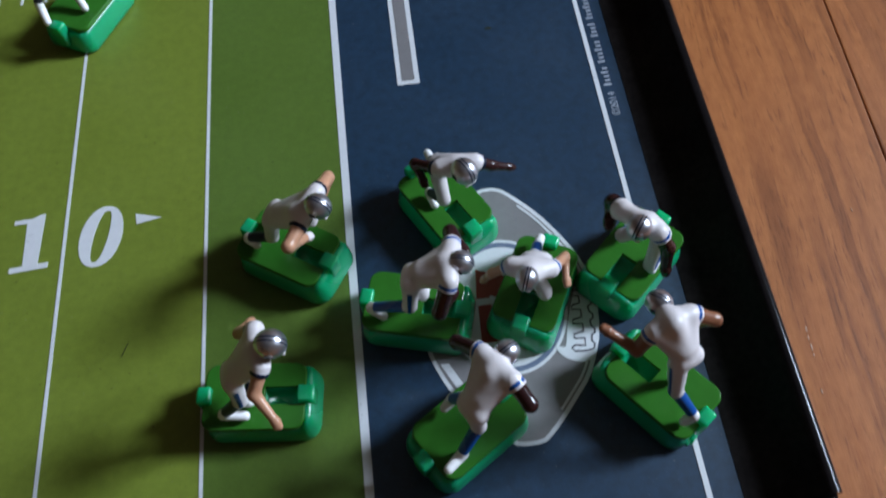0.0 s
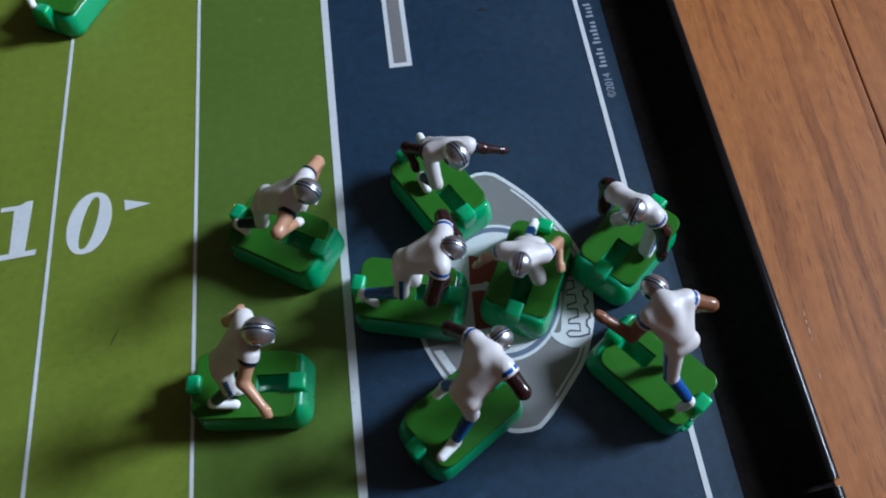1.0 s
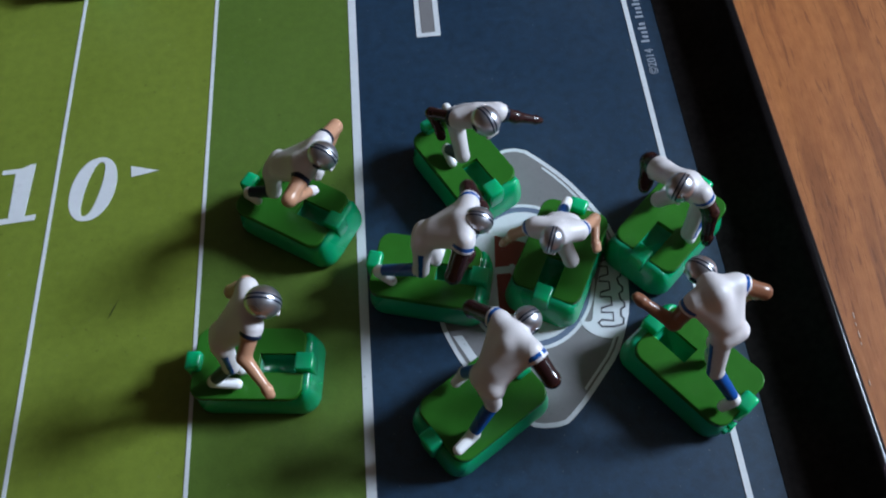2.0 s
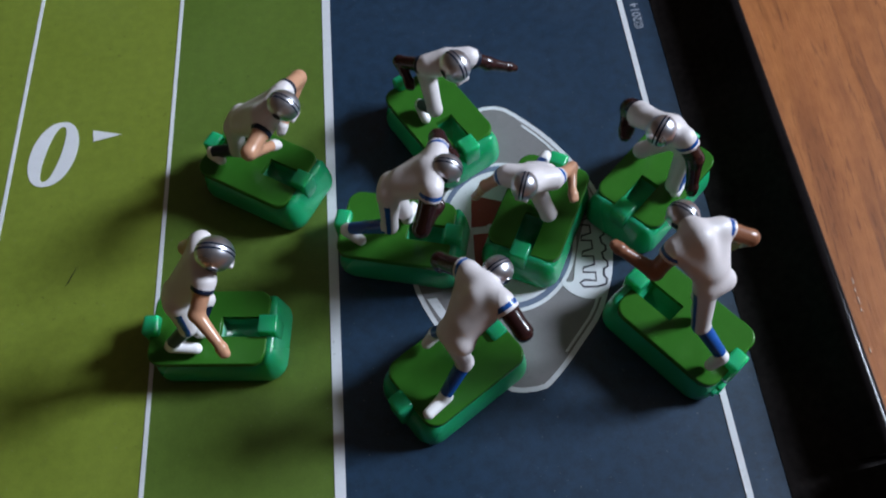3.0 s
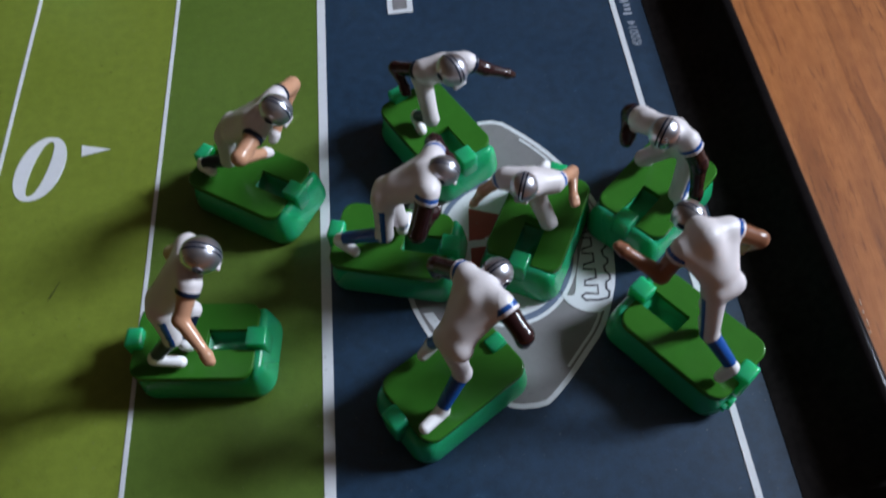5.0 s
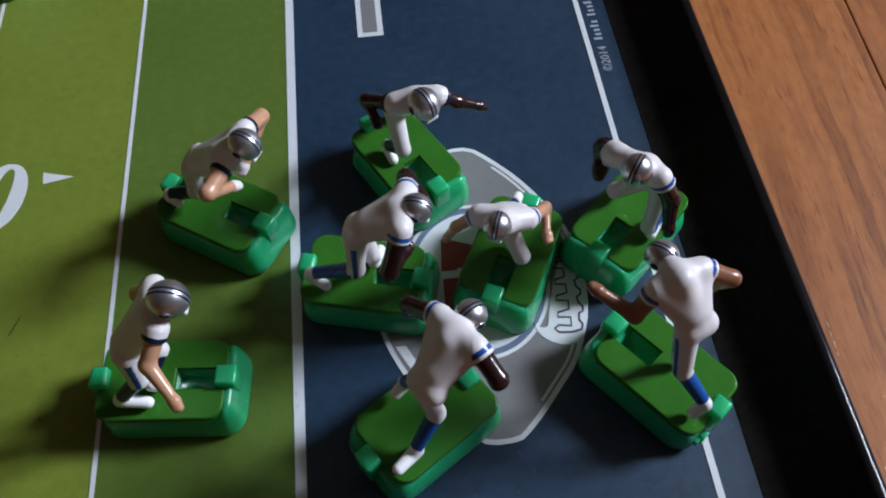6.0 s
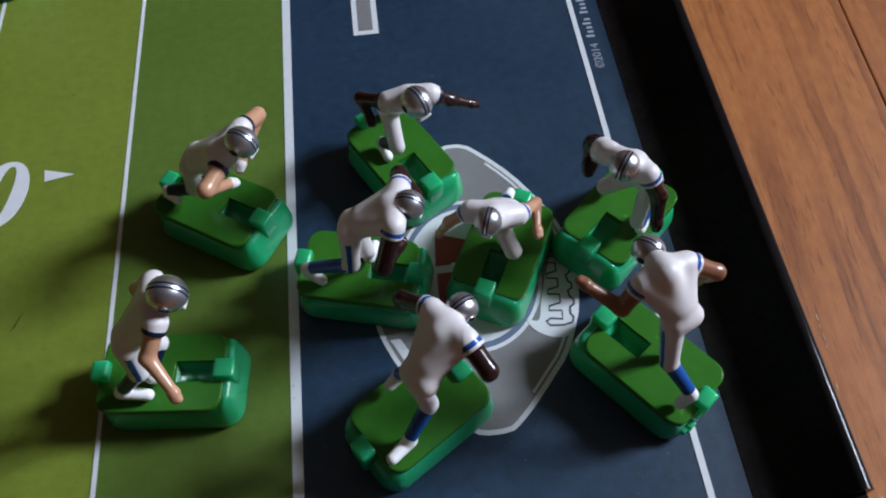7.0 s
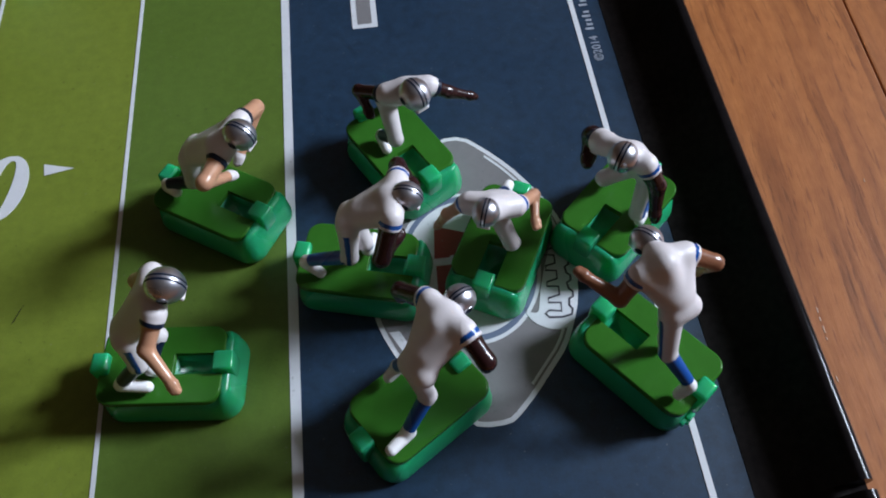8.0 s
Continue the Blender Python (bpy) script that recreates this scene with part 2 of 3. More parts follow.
def loft(name, rings, material, parent, caps=(True, True), smooth=True, label=""):
    """Outlines of equal count at rising heights, joined by faces. rings: (points, z)."""
    n, verts, faces = len(rings[0][0]), [], []
    for pts, z in rings:
        verts += [(x, y, z) for x, y in pts]
    for k in range(len(rings) - 1):
        faces += [[k * n + i, k * n + (i + 1) % n, (k + 1) * n + (i + 1) % n, (k + 1) * n + i] for i in range(n)]
    if caps[0]:
        faces.append(list(range(n - 1, -1, -1)))
    if caps[1]:
        faces.append([(len(rings) - 1) * n + i for i in range(n)])
    return mesh_object(name, verts, faces, material, parent, smooth, label)


def ellipse(cx, cy, a, b, n=64):
    return [(cx + a * math.cos(2 * math.pi * i / n), cy + b * math.sin(2 * math.pi * i / n)) for i in range(n)]


def stroke(points, width, closed=False):
    """Two outlines either side of a line of points."""
    left, right, n = [], [], len(points)
    for i in range(n):
        p, q = points[(i - 1) % n if closed else max(i - 1, 0)], points[(i + 1) % n if closed else min(i + 1, n - 1)]
        d = Vector((q[0] - p[0], q[1] - p[1])).normalized()
        left.append((points[i][0] - d.y * width / 2, points[i][1] + d.x * width / 2))
        right.append((points[i][0] + d.y * width / 2, points[i][1] - d.x * width / 2))
    return right, left


def smoothed(points, rounds=2, closed=False):
    for _ in range(rounds):
        out = [] if closed else [points[0]]
        for i in range(len(points) if closed else len(points) - 1):
            (ax, ay), (bx, by) = points[i], points[(i + 1) % len(points)]
            out += [(0.75 * ax + 0.25 * bx, 0.75 * ay + 0.25 * by), (0.25 * ax + 0.75 * bx, 0.25 * ay + 0.75 * by)]
        points = out if closed else out + [points[-1]]
    return points


# ---- the room: unseen, added to close the place and bounce warm light ----
def wall(name, x0, x1, y0, y1, z0, z1, material):
    ob = part(name, box_bm(x0, x1, y0, y1, z0, z1, unit=1.0), material, None)
    return tagged(ob, kind="structure")


tagged(wall("floor", ROOM_W - 0.1, WALL_X + 0.1, ROOM_S - 0.1, ROOM_N + 0.1, FLOOR_Z - 0.1, FLOOR_Z, M_FLOOR), "brown carpeted floor under the table", "floor")
tagged(wall("ceiling", ROOM_W - 0.1, WALL_X + 0.1, ROOM_S - 0.1, ROOM_N + 0.1, CEIL_Z, CEIL_Z + 0.1, M_CEIL), "unseen tan ceiling, toned for warm bounce light", "ceiling")
tagged(wall("wall_west", ROOM_W - 0.1, ROOM_W, ROOM_S, ROOM_N, FLOOR_Z, CEIL_Z, M_WALL), "unseen beige wall, toned for warm bounce light", "wall")
tagged(wall("wall_north", ROOM_W - 0.1, WALL_X + 0.1, ROOM_N, ROOM_N + 0.1, FLOOR_Z, CEIL_Z, M_WALL), "unseen beige wall, toned for warm bounce light", "wall")
tagged(wall("wall_south", ROOM_W - 0.1, WALL_X + 0.1, ROOM_S - 0.1, ROOM_S, FLOOR_Z, CEIL_Z, M_WALL), "unseen beige wall, toned for warm bounce light", "wall")


def window_wall():
    """The wall with a real opening, in four blocks joined to one mesh."""
    bm = bmesh.new()
    for y0, y1, z0, z1 in ((ROOM_S, WIN_Y0, FLOOR_Z, CEIL_Z), (WIN_Y1, ROOM_N, FLOOR_Z, CEIL_Z), (WIN_Y0, WIN_Y1, FLOOR_Z, WIN_Z0), (WIN_Y0, WIN_Y1, WIN_Z1, CEIL_Z)):
        b2 = box_bm(WALL_X, WALL_X + 0.1, y0, y1, z0, z1, unit=1.0)
        me = bpy.data.meshes.new("tmp")
        b2.to_mesh(me)
        b2.free()
        bm.from_mesh(me)
        bpy.data.meshes.remove(me)
    tagged(part("wall_east", bm, M_WALL, None), "unseen beige wall with a window opening, toned for bounce light", "wall", kind="structure")
    win = tagged(new("window_1"), "white framed window letting daylight in", "window", kind="structure")
    win.location = (WALL_X + 0.05, 0, 0)
    for y0, y1, z0, z1 in ((WIN_Y0, WIN_Y0 + 0.05, WIN_Z0, WIN_Z1), (WIN_Y1 - 0.05, WIN_Y1, WIN_Z0, WIN_Z1), (WIN_Y0 + 0.05, WIN_Y1 - 0.05, WIN_Z0, WIN_Z0 + 0.05), (WIN_Y0 + 0.05, WIN_Y1 - 0.05, WIN_Z1 - 0.05, WIN_Z1)):
        part("window_frame", box_bm(-0.02, 0.03, y0, y1, z0, z1, 0.004, unit=1.0), M_FRAME, win)
    pane = part("pane", box_bm(0.0, 0.004, WIN_Y0 + 0.05, WIN_Y1 - 0.05, WIN_Z0 + 0.05, WIN_Z1 - 0.05, unit=1.0), M_GLASS, win)
    pane.visible_shadow = False


window_wall()


# ---- the table: oak planks, a little askew to the board ----
def build_table():
    table = thing("wooden_table", "stained oak plank table with dark joints between boards", "table", (4.711, 0, -1.2), -3.55)
    width, length0, length1, thick = 4.15, -16.0, 22.0, 0.85
    for k in range(-7, 3):
        x0, x1 = k * width + 0.007, (k + 1) * width - 0.007
        bm = box_bm(x0, x1, length0, length1, -thick, 0.0, 0.012)
        part("plank", bm, M_OAK, table)
    for k in range(-6, 3):
        part("joint", box_bm(k * width - 0.03, k * width + 0.03, length0 + 0.2, length1 - 0.2, -thick + 0.1, -0.09), M_GROOVE, table, "dark joint between two planks")
    # pale slivers along the grain: glints on the varnish, put in as colour
    for x, y, long in ((-1.150, -1.105, 0.045), (-1.152, -1.175, 0.030), (-1.149, -1.255, 0.055), (-1.151, -1.325, 0.025), (-1.172, -1.620, 0.040), (-0.460, -0.035, 0.030)):
        part("glint", box_bm(x - 0.0035, x + 0.0035, y - long / 2, y + long / 2, -0.01, 0.004, 0.002), M_GLINT, table, "tiny pale sliver painted as a glint on the varnish")
    for x in (-27.5, 10.5):
        for y in (length0 + 2, length1 - 2):
            part("leg", box_bm(x - 0.9, x + 0.9, y - 0.9, y + 0.9, -0.74 / U, -thick, 0.08), M_OAK, table)
    for x in (-27.5, 10.5):
        part("apron", box_bm(x - 0.3, x + 0.3, length0 + 2.9, length1 - 2.9, -3.2, -thick, 0.03), M_OAK, table)


build_table()

# ---- the game board ----
X_BACK, Y_SIDE, Y_FAR, X_WEST = 1.99, -2.61, 8.06, -21.99
E_PRINT = 0.0035
board = thing("football_game_board", "printed tabletop football board with green field and navy end zone", "board game", (0, 0, 0))


def strip(name, x0, x1, y0, y1, material=None, label="", z=E_PRINT):
    return slab(name, [(x0, y0), (x1, y0), (x1, y1), (x0, y1)], z - 0.003, z, material or M_LINE, board, label)


slab("metal_sheet", [(-22.14, -2.76), (2.186, -2.76), (2.186, 8.21), (-22.14, 8.21)], -0.06, -0.004, M_NAVY, board, "thin sheet metal playing surface")
strip("end_zone", 0.0, 2.184, -2.755, 8.205, M_NAVY, "navy printed end zone", 0.0)
for k in range(22):
    x1 = -k if k else -0.0005
    strip("field_band", -k - 0.9995, x1, -2.755, 8.205, M_GRASS if k % 3 == 0 else M_GRASS_LIGHT, "", 0.0)
strip("goal_line", -0.021, 0.034, Y_SIDE, Y_FAR)
for k in range(1, 21):
    strip("yard_line", -k - 0.0115, -k + 0.0115, Y_SIDE, Y_FAR)
strip("back_line", X_BACK - 0.017, X_BACK + 0.017, Y_SIDE - 0.017, Y_FAR)
strip("side_line", -20.0, X_BACK - 0.0175, Y_SIDE - 0.017, Y_SIDE + 0.017, z=E_PRINT - 0.0006)
for k in range(1, 26):
    if k % 5:
        strip("hash_mark", -k / 5 - 0.012, -k / 5 + 0.012, -2.545, -2.415)
        strip("hash_mark", -k / 5 - 0.012, -k / 5 + 0.012, 2.265, 2.395)
    else:
        strip("hash_mark", -k / 5 - 0.065, -k / 5 + 0.065, 2.362, 2.386, z=E_PRINT + 0.0006)


def digit_zero(cx, cy):
    """A bold upright-stressed nought leaning to the right."""
    outer, inner = [], []
    for i in range(64):
        a = 2 * math.pi * i / 64
        c, s = math.cos(a), math.sin(a)
        y = 0.243 * s
        outer.append((cx + 0.150 * math.copysign(abs(c) ** 0.9, c) + 0.11 * y, cy + y))
        y = 0.205 * s
        inner.append((cx + 0.052 * math.copysign(abs(c) ** 0.8, c) + 0.17 * y, cy + y))
    band("number_nought", outer, inner, 0.0005, E_PRINT, M_LINE, board, "white printed nought of the ten-yard number")


digit_zero(-1.744, -0.095)
slab("number_one", [(-2.366, -0.312), (-2.100, -0.294), (-2.098, -0.252), (-2.172, -0.258), (-2.158, 0.146), (-2.190, 0.145), (-2.250, 0.118), (-2.374, 0.113), (-2.376, 0.078), (-2.282, 0.080), (-2.277, -0.264), (-2.366, -0.270)], 0.0005, E_PRINT, M_LINE, board, "white printed one of the ten-yard number")
slab("arrow", [(-1.497, -0.033), (-1.318, 0.002), (-1.509, 0.057)], 0.0005, E_PRINT, M_LINE, board, "white printed direction arrow")
slab("scuff", [(-1.545, -1.040), (-1.530, -1.020), (-1.496, -0.935), (-1.490, -0.920), (-1.512, -0.960)], 0.0004, 0.002, M_SCUFF, board, "short dark scuff on the print")
slab("spot", ellipse(1.001, -1.798, 0.010, 0.008, 12), 0.005, 0.0075, M_SCUFF, board, "tiny dark spot")
slab("spot", ellipse(1.245, 1.42, 0.030, 0.012, 12), 0.0004, 0.002, M_SCUFF, board, "faint dark smudge")


def bracket():
    """The outlined corner of a large printed letter."""
    def path(inset):
        a, b, top, low = 0.466 + inset, 0.640 - inset, 2.118 - inset, 1.938 + inset
        r_out, r_in = 0.20 - inset, 0.06 + inset
        out, inn = [(a, 0.940 + inset)], [(b, 0.940 + inset)]
        for i in range(9):
            t = math.pi / 2 * i / 8
            out.append((a + r_out - r_out * math.cos(t), top - r_out + r_out * math.sin(t)))
            inn.append((b + r_in - r_in * math.cos(t), low - r_in + r_in * math.sin(t)))
        return out + [(1.527 - inset, top)], inn + [(1.527 - inset, low)]
    out, inn = path(0.0)
    band("letter_outline", inn, out, 0.0005, E_PRINT, M_LINE, board, "white outline of a printed letter", closed=False)
    out, inn = path(0.038)
    band("letter_fill", inn, out, 0.001, E_PRINT + 0.002, M_GREY, board, "grey inside of a printed letter", closed=False)


bracket()


def emblem():
    """The printed emblem in the end zone, in plain shapes."""
    half = ((0.078, -1.945), (0.138, -1.900), (0.228, -1.812), (0.339, -1.684), (0.438, -1.570), (0.508, -1.430), (0.563, -1.280), (0.593, -1.060), (0.588, -0.880), (0.533, -0.690), (0.438, -0.515), (0.326, -0.343), (0.185, -0.187), (0.075, -0.088))
    outline = smoothed([(1.012 + x, y) for x, y in half] + [(1.012 - x, y) for x, y in reversed(half)], 1, True)

    def inward(d):
        return stroke(outline, 2 * d, True)[1]

    slab("emblem_edge", outline, 0.0005, 0.0030, M_LINE, board, "white edge of the printed emblem")
    slab("emblem_ground", inward(0.027), 0.001, 0.0042, M_GREY, board, "grey ground of the printed emblem")
    for y0, y1 in ((-1.80, -0.20),):
        arc = [p for p in inward(0.047) if p[0] > 1.15 and y0 < p[1] < y1]
        right, left = stroke(arc, 0.015)
        band("emblem_stripe", right, left, 0.002, 0.0054, M_LINE, board, closed=False)
    slab("emblem_stripe", [(0.52, -1.36), (0.575, -1.36), (0.70, -1.60), (0.655, -1.62)], 0.002, 0.0054, M_LINE, board)
    slab("emblem_disc", ellipse(1.0, -1.005, 0.405, 0.490), 0.002, 0.0056, M_LINE, board, "white disc in the emblem")
    band("emblem_ring", ellipse(1.0, -1.005, 0.385, 0.468), ellipse(1.0, -1.005, 0.355, 0.434), 0.003, 0.0070, M_RING, board, "slate blue ring in the emblem")
    slab("emblem_block", [(0.814, -0.940), (1.02, -0.940), (1.02, -0.792), (0.836, -0.723)], 0.003, 0.0070, M_RED, board, "red block in the emblem")
    slab("emblem_block", [(0.806, -1.255), (1.02, -1.255), (1.02, -0.988), (0.818, -0.988)], 0.003, 0.0070, M_RED, board, "red block in the emblem")
    slab("emblem_block", [(0.905, -1.00), (0.93, -1.00), (0.93, -0.93), (0.905, -0.93)], 0.004, 0.0084, M_LINE, board)
    patch = smoothed([(1.262, -1.310), (1.275, -1.325), (1.300, -1.345), (1.330, -1.350), (1.345, -1.330), (1.363, -1.250), (1.400, -1.130), (1.454, -0.990), (1.515, -0.86), (1.565, -0.93), (1.588, -1.05), (1.590, -1.19), (1.563, -1.31), (1.530, -1.400), (1.490, -1.455), (1.410, -1.464), (1.328, -1.427), (1.280, -1.375)], 1, True)
    slab("emblem_patch", patch, 0.003, 0.0070, M_LINE, board, "white patch in the emblem")
    comb = [(1.512, -0.845), (1.470, -0.855)]
    for k in range(5):
        y, x = -0.870 - 0.1 * k, 1.452 - 0.011 * k
        comb += [(x, y), (x - 0.007, y - 0.027), (1.494 - 0.006 * k, y - 0.036), (1.492 - 0.007 * k, y - 0.087)]
    comb += [(1.400, -1.344), (1.374, -1.360), (1.391, -1.386), (1.461, -1.393), (1.515, -1.383), (1.526, -1.350), (1.512, -1.329)]
    for k in range(4):
        y, x = -1.288 + 0.1 * k, 1.519 + 0.007 * k
        comb += [(x, y), (x + 0.024, y + 0.012), (x + 0.028, y + 0.042), (x + 0.010, y + 0.060)]
    right, left = stroke(comb, 0.012)
    band("emblem_laces", right, left, 0.004, 0.0084, M_STITCH, board, "dark lace outline in the emblem", closed=False)


emblem()


def small_print():
    """The line of small print along the back line: a readable year, then bars."""
    cu = bpy.data.curves.new("small_print", "FONT")
    cu.body, cu.size, cu.extrude = "\u00a92014", 0.082 * U, 0.0008 * U
    tmp = new("tmp", cu)
    dg = bpy.context.evaluated_depsgraph_get()
    me = bpy.data.meshes.new_from_object(tmp.evaluated_get(dg))
    bpy.data.objects.remove(tmp)
    me.materials.clear()
    me.materials.append(M_PRINT)
    ob = new("small_print", me)
    ob.parent = board
    ob.matrix_basis = pose(2.104 * U, 0.418 * U, 0.0022 * U, 0, 0, 90)
    tagged(ob, "small grey printed year")
    y = 0.705
    for letters in (5, 6, 4, 10, 3, 5):
        for n in range(letters):
            tall = 0.058 if n in (0, 3) else 0.041
            strip("small_print_bar", 2.100 - tall, 2.100, y, y + 0.019, M_PRINT, "", 0.0022)
            y += 0.040
        y += 0.030


small_print()


def rim_profile():
    return [(2.188, -0.055), (2.188, 0.003), (2.24, 0.008), (2.31, 0.02), (2.375, 0.04), (2.43, 0.068), (2.48, 0.108), (2.52, 0.155), (2.552, 0.205), (2.569, 0.228), (2.583, 0.241), (2.597, 0.246), (2.614, 0.246), (2.629, 0.243), (2.643, 0.235), (2.655, 0.222), (2.664, 0.205), (2.669, 0.184), (2.676, -1.19), (2.58, -1.19), (2.58, -0.055)]


def rim_side(name, start, end, turn, cut=(), label=""):
    """A length of rim along local y, turned about the board's middle. cut: a slot in the top strip."""
    prof, verts, faces = rim_profile(), [], []
    stations = [(start, 0), (end, 0)]
    if cut:
        a, b = cut
        stations = [(start, 0), (a, 0), (a + 0.0005, 1), (b, 1), (b + 0.0005, 0), (end, 0)]
    n = len(prof)
    for y, low in stations:
        for i, (x, z) in enumerate(prof):
            z = min(z, 0.12) if low else z
            verts.append((x, y, z))
    for k in range(len(stations) - 1):
        faces += [[k * n + i, k * n + (i + 1) % n, (k + 1) * n + (i + 1) % n, (k + 1) * n + i] for i in range(n)]
    faces += [list(range(n - 1, -1, -1))[::-1], [(len(stations) - 1) * n + i for i in range(n)]]
    ob = mesh_object(name, verts, faces, [M_RIM, M_RIM_INNER], board, True, label)
    for p in ob.data.polygons:
        p.material_index = int(p.center.x < 2.58 * U and p.normal.z > 0.1)
    bm = bmesh.new()
    bm.from_mesh(ob.data)
    bmesh.ops.recalc_face_normals(bm, faces=bm.faces)
    for e in bm.edges:
        e.smooth = len(e.link_faces) == 2 and e.calc_face_angle(0) < 0.6
    bm.to_mesh(ob.data)
    bm.free()
    return ob


rim_side("rim", -3.27, 8.72, 0, (-2.52, -2.475), "black plastic rim with a narrow slot in its edge")


def plain_rim(name, x0, x1, y0, y1):
    part(name, box_bm(x0, x1, y0, y1, -1.19, 0.19, 0.02), M_RIM, board, "black plastic rim")


plain_rim("rim", -22.65, 2.165, -3.27, -2.765)
plain_rim("rim", -22.65, 2.165, 8.215, 8.72)
plain_rim("rim", -22.65, -22.15, -2.76, 8.21)


# ---- toy players: a painted figure on a clip-on plastic base ----
def base_parts(holder, slot=True, rear_y=0.0):
    """The green base, nose along local +x: a rounded tub, its two clips and the plate pressed into it."""
    hx, hy, r = 0.352, 0.228, 0.105
    shell = [(0.022, 0.0), (0.009, 0.005), (0.002, 0.018), (0.0, 0.040), (0.006, 0.085), (0.014, 0.125), (0.022, 0.152), (0.031, 0.170), (0.041, 0.182), (0.053, 0.188), (0.066, 0.190)]
    rings = [(rounded_rect(hx - i, hy - i, max(r - i, 0.03), 9), z) for i, z in shell]
    if slot:
        rings += [(rounded_rect(0.094, 0.060, 0.008, 9, cx=0.122), 0.190), (rounded_rect(0.092, 0.058, 0.008, 9, cx=0.122), 0.122)]
    body = loft("base", rings, M_BASE, holder, label="translucent green plastic base")
    # the nose rises to the plate's level in a rounded ridge
    for v in body.data.vertices:
        x, z = v.co.x / U, v.co.z / U
        rise = min(1.0, max(0.0, (x - 0.262) / 0.024)) * min(1.0, max(0.0, (z - 0.06) / 0.12))
        if slot and (x > 0.250 or z < 0.18):
            v.co.z += 0.034 * U * rise
    front = box_bm(0.236, 0.338, -0.050, 0.050, 0.120, 0.276, 0.012) if slot else box_bm(0.232, 0.325, -0.040, 0.040, 0.10, 0.250, 0.014)
    part("front_clip", front, M_BASE, body, "green plastic clip gripping the plate", True)
    rear = box_bm(-0.374, -0.288, rear_y - 0.054, rear_y + 0.054, 0.08, 0.274, 0.020, segments=3)
    part("rear_clip", rear, M_BASE, body, "green plastic clip gripping the plate", True)
    px, py, pr, s0, sw = 0.310, 0.206, 0.075, 0.030, 0.058
    shift = -0.030 if slot else 0.016
    outline = [(x + shift, y) for x, y in rounded_rect(px, py, pr, 7)]
    notch = [(px + shift, -sw), (s0, -sw), (s0, sw), (px + shift, sw)]
    # start after the notch, run anticlockwise round the outline, then into the notch
    loop = outline + notch if slot else outline
    n = len(loop)
    top, low = 0.228, 0.193
    verts = []
    edge = [(1.0 - 0.040 * (1 - math.sin(a)), top - 0.012 * (1 - math.cos(a))) for a in (math.pi / 2 * i / 5 for i in range(6))] + [(1.0, low)]
    for out, z in edge:
        verts += [(shift + (x - shift) * out, y * out, z) for x, y in loop]
    rows = len(edge)
    faces = [list(range(n)), list(range(rows * n - 1, (rows - 1) * n - 1, -1))]
    for k in range(rows - 1):
        faces += [[k * n + i, (k + 1) * n + i, (k + 1) * n + (i + 1) % n, k * n + (i + 1) % n] for i in range(n)]
    mesh_object("plate", verts, faces, M_PLATE, holder, False, "flat green plastic plate with a slot" if slot else "flat green plastic plate")


def surface_net(values, low, step):
    """Vertices and quads of the zero surface of a grid of values."""
    inside = values < 0
    shape = tuple(s - 1 for s in values.shape)
    total, count = np.zeros(shape + (3,)), np.zeros(shape)
    corner = [(i, j, k) for i in (0, 1) for j in (0, 1) for k in (0, 1)]

    def cut(a, off):
        return a[off[0]:off[0] + shape[0], off[1]:off[1] + shape[1], off[2]:off[2] + shape[2]]

    for c in corner:
        for axis in range(3):
            if c[axis]:
                continue
            e = tuple(1 if n == axis else c[n] for n in range(3))
            va, vb = cut(values, c), cut(values, e)
            cross = cut(inside, c) != cut(inside, e)
            t = np.where(cross, va / np.where(cross, va - vb, 1.0), 0.0)
            for n in range(3):
                total[..., n] += np.where(cross, c[n] + (t if n == axis else 0.0), 0.0)
            count += cross
    live = count > 0
    index = np.full(shape, -1)
    index[live] = np.arange(live.sum())
    cells = np.argwhere(live)
    verts = low + step * (cells + total[live] / count[live][:, None])
    quads = []
    for axis in range(3):
        b, c = (axis + 1) % 3, (axis + 2) % 3
        first = np.take(inside, range(values.shape[axis] - 1), axis)
        second = np.take(inside, range(1, values.shape[axis]), axis)
        at = np.argwhere(first != second)
        at = at[(at[:, b] >= 1) & (at[:, b] < shape[b]) & (at[:, c] >= 1) & (at[:, c] < shape[c])]
        ring = []
        for db, dc in ((1, 1), (0, 1), (0, 0), (1, 0)):
            q = at.copy()
            q[:, b] -= db
            q[:, c] -= dc
            ring.append(index[q[:, 0], q[:, 1], q[:, 2]])
        ring = np.stack(ring, 1)
        back = ~inside[at[:, 0], at[:, 1], at[:, 2]]
        ring[back] = ring[back][:, ::-1]
        quads += ring.tolist()
    return verts, quads


PAINTS = [M_WHITE, M_SILVER, M_BLUE, M_NAVY_PAINT, M_SHOE]


